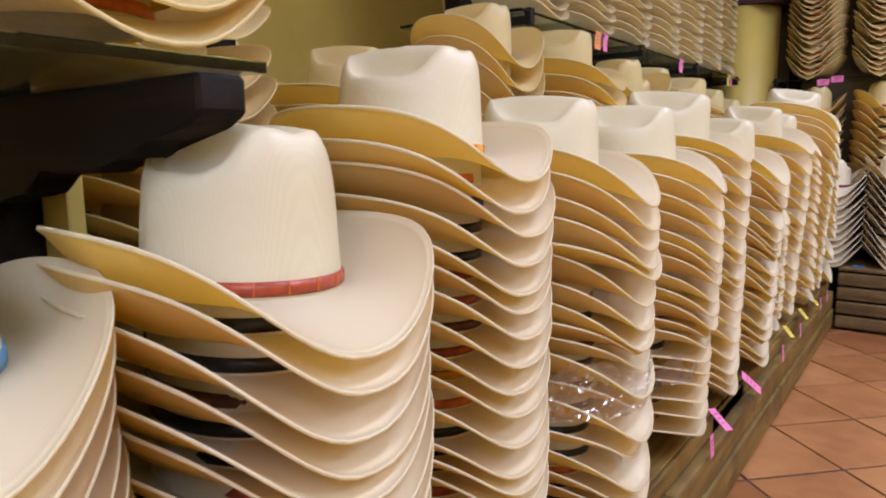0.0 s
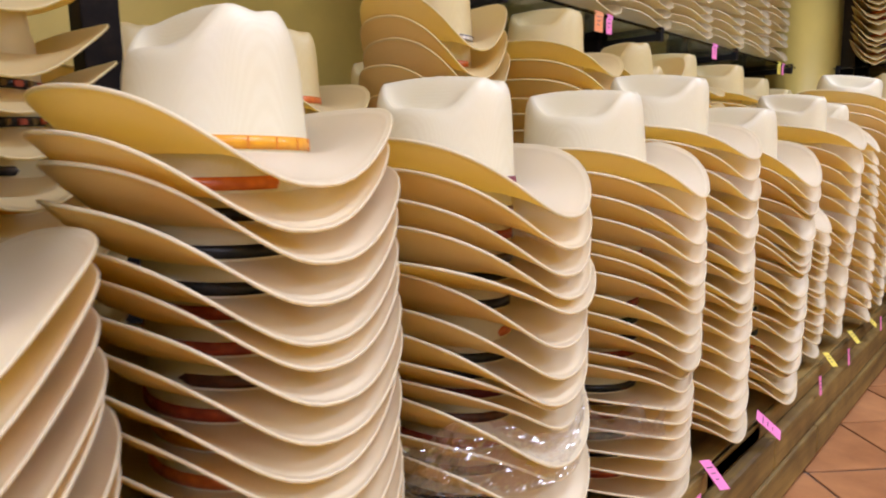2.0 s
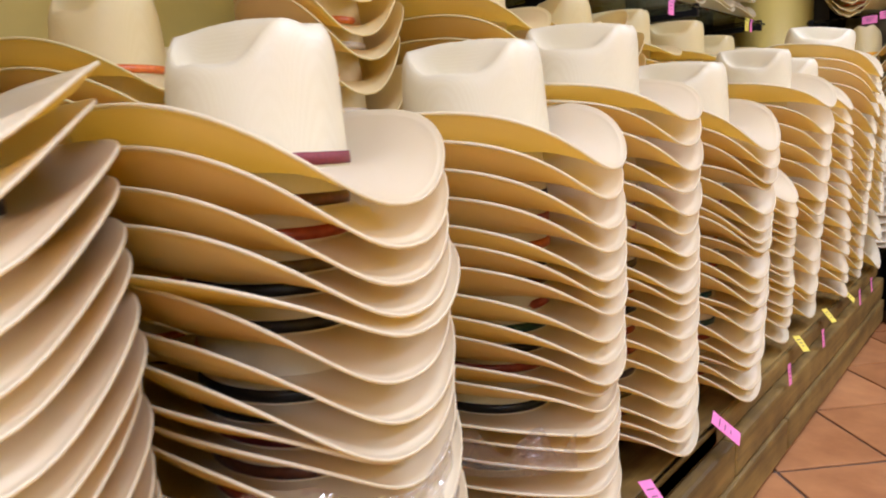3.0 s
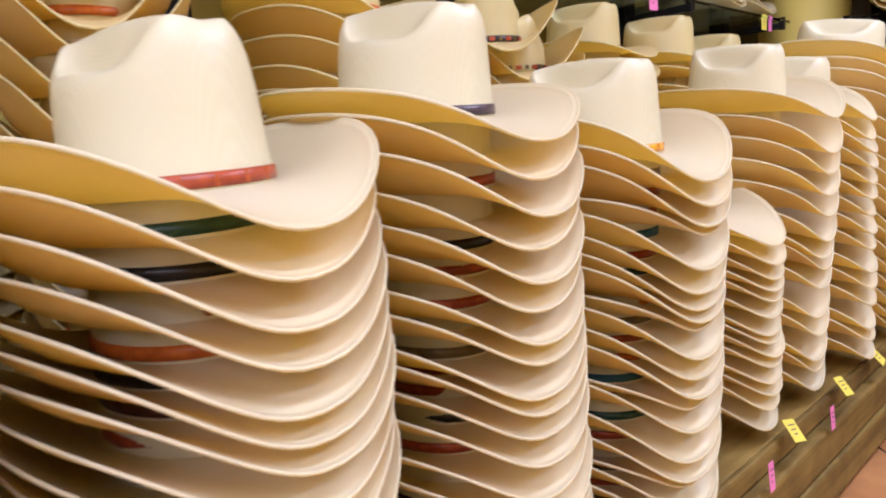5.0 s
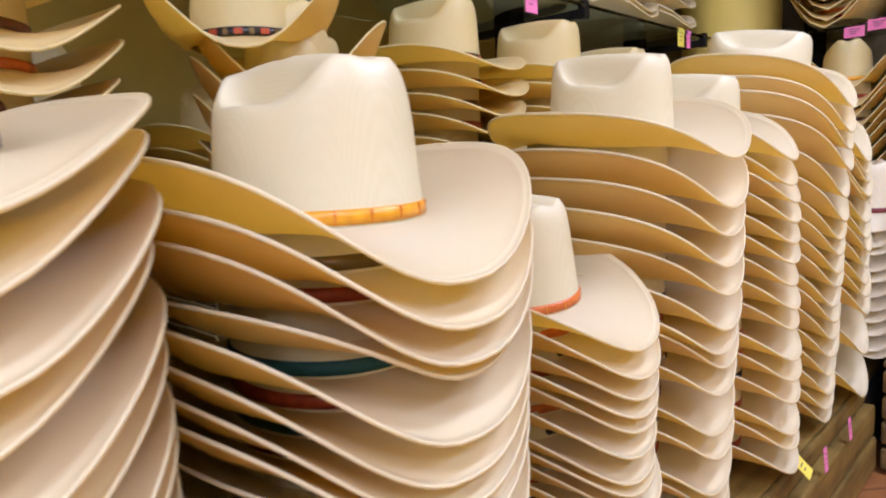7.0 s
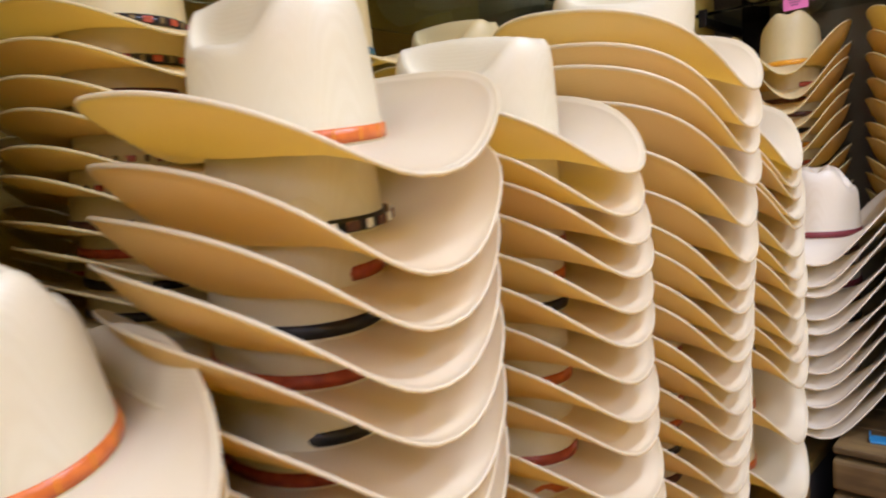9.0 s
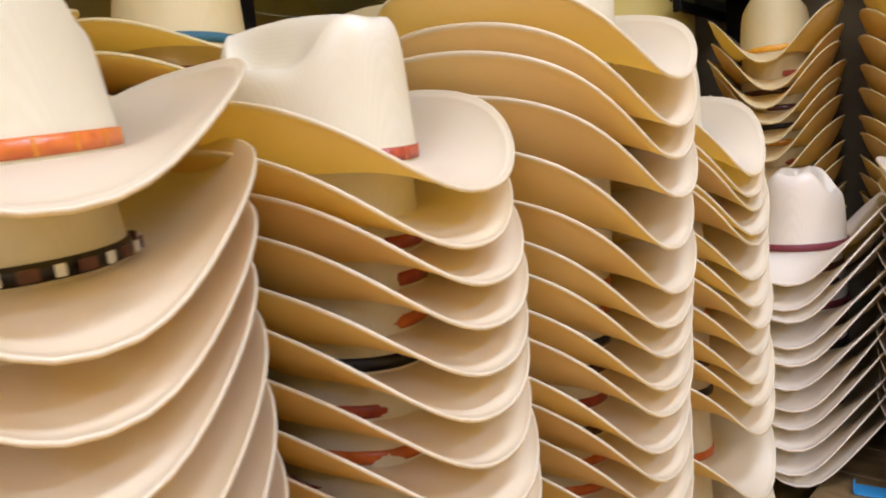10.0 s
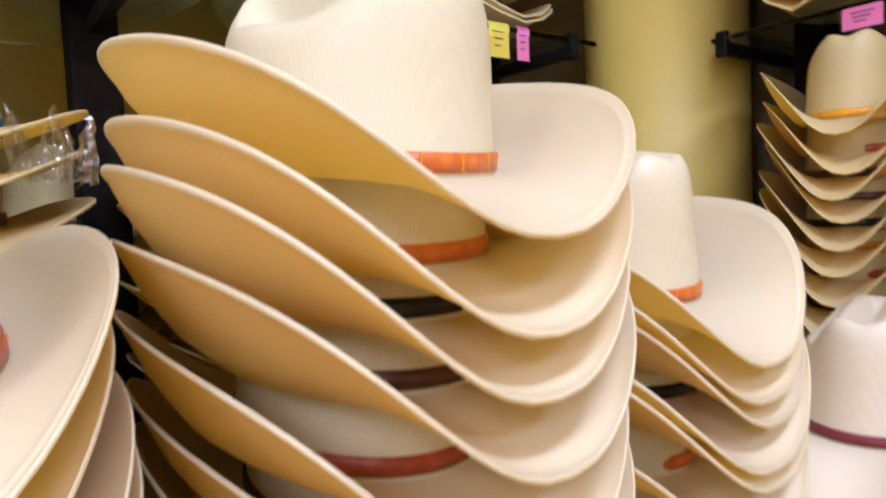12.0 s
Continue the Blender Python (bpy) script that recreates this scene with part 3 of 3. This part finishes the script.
pile("pile_f", (-0.168, 2.085), (2.1, 4.3, 2.2), (0.227, 0.195, 0.043, 0.025, 0.49, 2.5), (0.12, 0.098, 0.15),
     down([0.97, 0.918, 0.878, 0.837, 0.8, 0.765, 0.721, 0.696, 0.657, 0.634, 0.604], 18, 5),
     ("purple", "olive", "red", "red", "black", "red", "red"), 0.006, words="cream wide-brimmed", press=0.022)
pile("pile_g", (-0.131, 2.456), (1.1, 1.2, -3), (0.222, 0.201, 0.072, 0.04, 0.98, 2.5), (0.125, 0.1, 0.162),
     down([0.897, 0.855, 0.825, 0.79, 0.757, 0.725, 0.697, 0.674, 0.641, 0.612, 0.584, 0.552, 0.514, 0.494, 0.447], 19, 6),
     ("yellow", "olive", "red", "tan", "teal", "red", "green", "red"), 0.049, odd={3: "flat", 8: "flat", 12: "flat", 16: "flat"})
pile("pile_h", (-0.194, 2.848), (8.8, 1.4, 2.1), (0.232, 0.141, 0.061, 0.038, 1.48, 1), (0.118, 0.089, 0.164),
     [0.736, 0.697, 0.665, 0.642, 0.617, 0.584, 0.551, 0.529, 0.501, 0.479, 0.445, 0.42, 0.388, 0.342],
     ("tan", "tan", "black", "red"), 0.019, words="cream narrow-brimmed")
pile("pile_i", (-0.171, 3.129), (5.8, 4.8, -3.8), (0.233, 0.182, 0.063, 0.02, 0.35, 1.5), (0.118, 0.088, 0.15),
     down([0.978, 0.893, 0.846, 0.8, 0.753, 0.695, 0.657, 0.63], 14, 8),
     ("tan", "diamond", "red", "black", "red", "black", "red"), 0.051, words="cream broad-brimmed", press=0.022)
pile("pile_j", (-0.176, 3.429), (4.3, 4.3, 4.4), (0.227, 0.152, 0.072, 0.02, 1.88, 2.5), (0.124, 0.087, 0.15),
     down([0.964, 0.913, 0.874, 0.841, 0.798, 0.763], 15, 9),
     ("red", "tan", "red", "red", "tan", "black"), -0.02, words="cream narrow-brimmed")
pile("pile_k", (-0.139, 3.756), (0.1, 8.3, 1.1), (0.221, 0.181, 0.077, 0.022, 0.61, 2.5), (0.124, 0.103, 0.145),
     down([1.087, 1.021, 0.988, 0.938, 0.879, 0.824, 0.782, 0.749, 0.707, 0.673], 18, 10),
     ("tan", "tan", "black", "brown", "red", "brown"), 0.052, words="cream high-brimmed", press=0.020)
pile("pile_l", (-0.148, 4.04), (2, 2.6, 2.1), (0.204, 0.196, 0.09, 0.039, 0.57, 2.5), (0.123, 0.091, 0.149),
     down([0.955, 0.924, 0.898, 0.864, 0.85, 0.796, 0.755, 0.715, 0.678, 0.63, 0.601, 0.551], 14, 11),
     ("tan", "tan", "brown", "black"), -0.01)

# ---- middle row on the same platform ----
hat_kind("stitched", STRAW_TAN, a=0.200, b=0.161, lift=0.106, droop=0.026, ease=0.45, ca=0.116, cb=0.092, high=0.150)
hat_kind("studded", STRAW_TAN, a=0.216, b=0.165, lift=0.095, droop=0.026, ease=0.45, ca=0.110, cb=0.089, high=0.140)
hat_kind("shallow", STRAW_TAN, a=0.215, b=0.173, lift=0.026, droop=0.024, ease=0.45, ca=0.117, cb=0.092, high=0.142)
STRAW_WORDS.update(stitched="cream curl-brimmed", studded="cream rolled-brim", shallow="cream flat-brimmed")
BACK = [
    (-0.656, 0.867, 1.181, 15, "tan", ("yellow", "red", "beads", "beads", "black"), 0),
    (-0.745, 1.437, 1.061, 17, "tan", ("tan", "brown"), 6),
    (-0.615, 1.807, 1.209, 16, "stitched", ("ribbon", "tan", "ribbon", "yellow"), -13),
    (-0.580, 2.237, 1.187, 20, "tan", ("tan", "brown"), 3),
    (-0.538, 2.633, 1.150, 17, "studded", ("beads", "beads", "tan"), -33),
    (-0.631, 3.156, 1.174, 21, "shallow", ("beads", "beads", "brown", "red"), 1),
    (-0.558, 3.459, 1.150, 20, "shallow", ("teal", "red", "brown"), 0),
    (-0.58, 3.85, 1.110, 18, "tan", ("tan", "brown"), 0),
    (-0.58, 4.22, 1.080, 17, "tan", ("tan", "brown"), 0),
]
for i, (x, y, top, n, kind, bands, turn) in enumerate(BACK):
    stack(x, y, run(top, 0.302, n, i + 30), kind, bands, turn, "hats stacked in the middle row", seed=i + 30, single=6, nod=2.0,
          drift=(0.02, 0.065) if kind == "studded" else (0.0, 0.0))

# ---- rear row in the shade ----
for i in range(9):
    stack(-1.08, 0.86 + 0.40 * i, run(1.06 + 0.05 * math.sin(i * 2.3), 0.302, 18, i + 45), "tan", ("brown", "tan", "black"), 0,
          "hats stacked in the rear row", seed=i + 45, single=1)

# ---- hats on the glass shelves ----
for i, (x, y) in enumerate(((-0.245, 0.535), (-0.245, 0.12), (-0.245, -0.30))):
    stack(x, y, run(1.230, 1.085, 5, i + 60, 0.1), "tan", ("tan", "brown"), 0, "hats on the low glass shelf", seed=i + 60, single=5 if i == 0 else 1)
for i, y in enumerate((2.20, 2.58, 2.96, 3.34, 3.72, 4.06, 4.36)):
    stack(-0.76, y, run(1.95, 1.40, 15, i + 70), "flat", ("tan", "brown"), 0, "hats on the long glass shelf", seed=i + 70, single=0)
for i, x in enumerate((-0.20, 0.14, 0.50, 0.86)):
    stack(x, 4.84, run(1.92, 1.39, 17, i + 80), "rolled", ("tan", "red", "brown"), -90, "hats on the end glass shelf", seed=i + 80, single=0)

# ---- end platform stacks ----
hat_kind("notched", STRAW_TAN, a=0.202, b=0.155, lift=0.106, droop=0.028, power=1.4, bowls=False, ca=0.110, cb=0.080, high=0.150)
hat_kind("white_slim", STRAW_WHITE, a=0.220, b=0.172, lift=0.118, droop=0.041, power=1.35, cb=0.093)
STRAW_WORDS.update(notched="natural tan notched-crown", white_slim="white")
for i, (x, y, top, kind, turn, bands, single) in enumerate((
    (-0.016, 4.449, 0.746, "white", -77, ("maroon", "brown", "black"), 99), (0.285, 4.472, 0.795, "white_slim", -84, ("maroon", "brown", "black"), 99),
    (0.66, 4.465, 0.80, "white", -90, ("maroon", "brown"), 3), (1.06, 4.465, 0.82, "white", -90, ("tan", "brown"), 1),
    (-0.167, 4.794, 1.169, "notched", -76, ("yellow", "red", "brown", "brown", "black"), 9), (0.165, 4.800, 1.181, "notched", -74, ("red", "brown", "black"), 9),
    (0.53, 4.82, 1.15, "notched", -70, ("tan", "brown"), 2), (0.90, 4.82, 1.16, "notched", -70, ("tan", "brown"), 1))):
    stack(x, y, run(top, 0.372, 11 if kind.startswith("white") else 18, i + 90), kind, bands, turn, "hats stacked on the end platform", seed=i + 90, single=single)


def joined_hats():
    """The hats too far or too hidden to be picked apart, as one mesh."""
    keys = ["straw", "straw_tan", "straw_white"] + [k for k in BANDS]
    mats = [STRAW, STRAW_TAN, STRAW_WHITE] + [BANDS[k] for k in BANDS]
    verts, faces, index, base = [], [], [], 0
    arrays = {}
    for k in sorted({q[0] for q in FAR}):
        STUFF_MESH[k] = hat_meshes(k + "_far", None, seg=26, **KINDS[k]["kw"])
    for k, meshes in STUFF_MESH.items():
        arrays[k] = []
        for me in meshes:
            co = np.zeros(len(me.vertices) * 3)
            me.vertices.foreach_get("co", co)
            fs = [tuple(p.vertices) for p in me.polygons]
            arrays[k].append((co.reshape(-1, 3), fs))
    for k, band, m in FAR:
        r, t = np.array(m.to_3x3()), np.array(m.translation)
        own = 1 if k in ("tan", "rolled", "stitched", "studded", "shallow", "notched") else (2 if k.startswith("white") else 0)
        bk = keys.index("black" if band in ("beads", "diamond") else band)
        for n, (co, fs) in enumerate(arrays[k]):
            verts.append(co @ r.T + t)
            faces += [tuple(v + base for v in f) for f in fs]
            index += [bk if n == 2 else own] * len(fs)
            base += len(co)
    me = bpy.data.meshes.new("stacked_hats")
    me.from_pydata(np.concatenate(verts).tolist(), [], faces)
    for q in mats:
        me.materials.append(q)
    me.polygons.foreach_set("material_index", index)
    me.polygons.foreach_set("use_smooth", [True] * len(faces))
    tagged(new("stacked_hats", me), "dense stacks of cream straw hats filling the shelves", "hats", kind="stuff")


joined_hats()


# ---- price tags ----
def price_tag(m, material, words, w=0.045, h=0.055, lines=3):
    """A small card with a rounded cut edge and illegible printed lines."""
    ob = empty("price_tag", m)
    part("card", box((-w / 2, -h / 2, 0), (w / 2, h / 2, 0.0012), 0.0004), material, ob)
    for k in range(lines):
        y = h * (0.24 - 0.20 * k)
        part("printed_line", box((-w * (0.30 - 0.05 * k), y - 0.0013, 0.0013), (w * (0.30 - 0.10 * k), y + 0.0013, 0.0016)), INK, ob)
    tagged(ob, words, "price tag", "price tags")


def lip_tag(y, material, colour, z=0.262, x=0.055, w=0.036, h=0.050, droop=55, spin=90, lines=3):
    price_tag(pose(x, y, z) @ pose(0, 0, 0, 0, droop, 0) @ pose(0, 0, 0, 0, 0, spin), material, f"{colour} card price tag pinned to the platform edge", w, h, lines)


lip_tag(1.835, PINK, "bright pink", 0.245, 0.066, 0.026, 0.055, 85)
lip_tag(1.935, PINK, "bright pink", 0.276, 0.058, 0.034, 0.070, 35, 70)
lip_tag(2.285, PINK, "bright pink", 0.270, 0.058, 0.042, 0.075, 45, 110)
lip_tag(2.740, PINK, "bright pink", 0.246, 0.066, 0.024, 0.058, 85)
lip_tag(2.880, YELLOW, "yellow", 0.290, 0.058, 0.042, 0.050, 48, 75)
lip_tag(3.100, PINK, "bright pink", 0.246, 0.066, 0.024, 0.055, 85)
lip_tag(3.205, YELLOW, "yellow", 0.290, 0.058, 0.042, 0.050, 48, 80)
lip_tag(3.490, YELLOW, "yellow", 0.290, 0.058, 0.042, 0.050, 48, 100)
lip_tag(3.640, PINK, "bright pink", 0.250, 0.066, 0.024, 0.055, 85)
lip_tag(3.860, PINK, "bright pink", 0.250, 0.066, 0.024, 0.055, 85)
for y, material, colour, w in ((2.50, ORANGE, "orange", 0.05), (2.565, PINK, "pink", 0.035), (3.44, PINK, "pink", 0.05), (4.30, YELLOW, "yellow", 0.05), (4.36, PINK, "pink", 0.03)):
    price_tag(pose(-0.557, y, 1.345, 90, 0, 90), material, f"{colour} card price tag hanging on the glass shelf edge", w, 0.062)
for x, z in ((-0.135, 1.338), (-0.065, 1.352)):
    price_tag(pose(x, 4.735, z, 90, 0, 0), PINK, "bright pink card price tag hanging on the end shelf", 0.062, 0.036)


# ---- plastic wrap ----
def wrap(name, x, y, z, a, b, t0, t1, high, seed, label, amp=0.010):
    """A crumpled strip of clear film drawn round a stack."""
    n, rows = 150, 22
    verts, faces = [], []
    for r in range(rows):
        for i in range(n):
            t = radians(t0 + (t1 - t0) * i / (n - 1))
            v = r / (rows - 1)
            u = i / (n - 1)
            q = noise.noise((u * 16 + seed, v * 3, seed)) * amp
            # Sharp folds at two scales.
            q += (0.35 - abs(noise.noise((u * 30, v * 7, seed + 3)))) * amp * 0.9 + (0.3 - abs(noise.noise((u * 70, v * 16, seed + 9)))) * amp * 0.35
            edge = 0.25 * noise.noise((u * 9, seed, 4.0))
            sag = 0.02 * math.sin(u * 14 + seed) * v
            verts.append((x + (a + q) * math.cos(t), y + (b + q) * math.sin(t), z + high * (v * (1 + edge) - 0.5) + sag + q * 0.8))
    for r in range(rows - 1):
        for i in range(n - 1):
            faces.append((r * n + i, r * n + i + 1, (r + 1) * n + i + 1, (r + 1) * n + i))
    me = bpy.data.meshes.new(name)
    me.from_pydata(verts, [], faces)
    me.materials.append(FILM)
    ob = new(name, me)
    ob.visible_shadow = False
    tagged(ob, label, "plastic wrap")


wrap("plastic_wrap", -0.175, 1.352, 0.545, 0.236, 0.192, -105, 55, 0.085, 2.0, "crumpled clear plastic wrap round a hat stack")
wrap("plastic_wrap", -0.150, 1.722, 0.485, 0.232, 0.192, -70, -20, 0.05, 5.0, "torn clear plastic wrap on a hat stack")
wrap("plastic_wrap", -0.558, 3.459, 1.115, 0.215, 0.185, 25, 62, 0.050, 8.0, "crumpled clear plastic wrap over shelved hats", 0.009)

tray = empty("plastic_tray", pose(0.150, 4.28, 0.3355, 0, 0, 12))
part("tray_base", box((-0.026, -0.02, 0), (0.026, 0.02, 0.004), 0.002), BLUE, tray)
for sx in (-1, 1):
    part("tray_side", box((sx * 0.026 - 0.0015, -0.02, 0.0042), (sx * 0.026 + 0.0015, 0.02, 0.012), 0.001), BLUE, tray)
tagged(tray, "small blue plastic tray on the end platform", "tray")


# ---- floor tiles ----
def floor_tiles():
    side, joint = 0.322, 0.009
    bm = bmesh.new()
    h = (side - joint) / 2
    add_box(bm, (-h, -h, -0.006), (h, h, 0.0), 0.003)
    me = mesh_of("tile", bm, TILE)
    ang = radians(47)
    ux, uy = (math.cos(ang), math.sin(ang)), (-math.sin(ang), math.cos(ang))
    rnd = random.Random(5)
    count = 0
    rest = bmesh.new()
    for i in range(-34, 35):
        for j in range(-34, 35):
            a, b = (i + 0.5) * side, (j + 0.5) * side
            x, y = 0.062 + a * ux[0] + b * uy[0], 2.665 + a * ux[1] + b * uy[1]
            if not ((-0.2 if y > -1.4 else -1.45) < x < 3.17 and -7.85 < y < 4.45):
                continue
            m = pose(x, y, rnd.uniform(-0.0008, 0.0008), rnd.uniform(-0.15, 0.15), rnd.uniform(-0.15, 0.15), 47 + rnd.uniform(-0.3, 0.3))
            if x < 2.6 and y > 0.6 and count < 300:
                ob = new("tile", me)
                ob.matrix_world = m
                ob.parent = floor
                count += 1
            else:
                add_box(rest, (-h, -h, -0.006), (h, h, 0.0), 0.0, m)
    tagged(part("tile_field", rest, TILE, floor), kind="stuff")


floor_tiles()
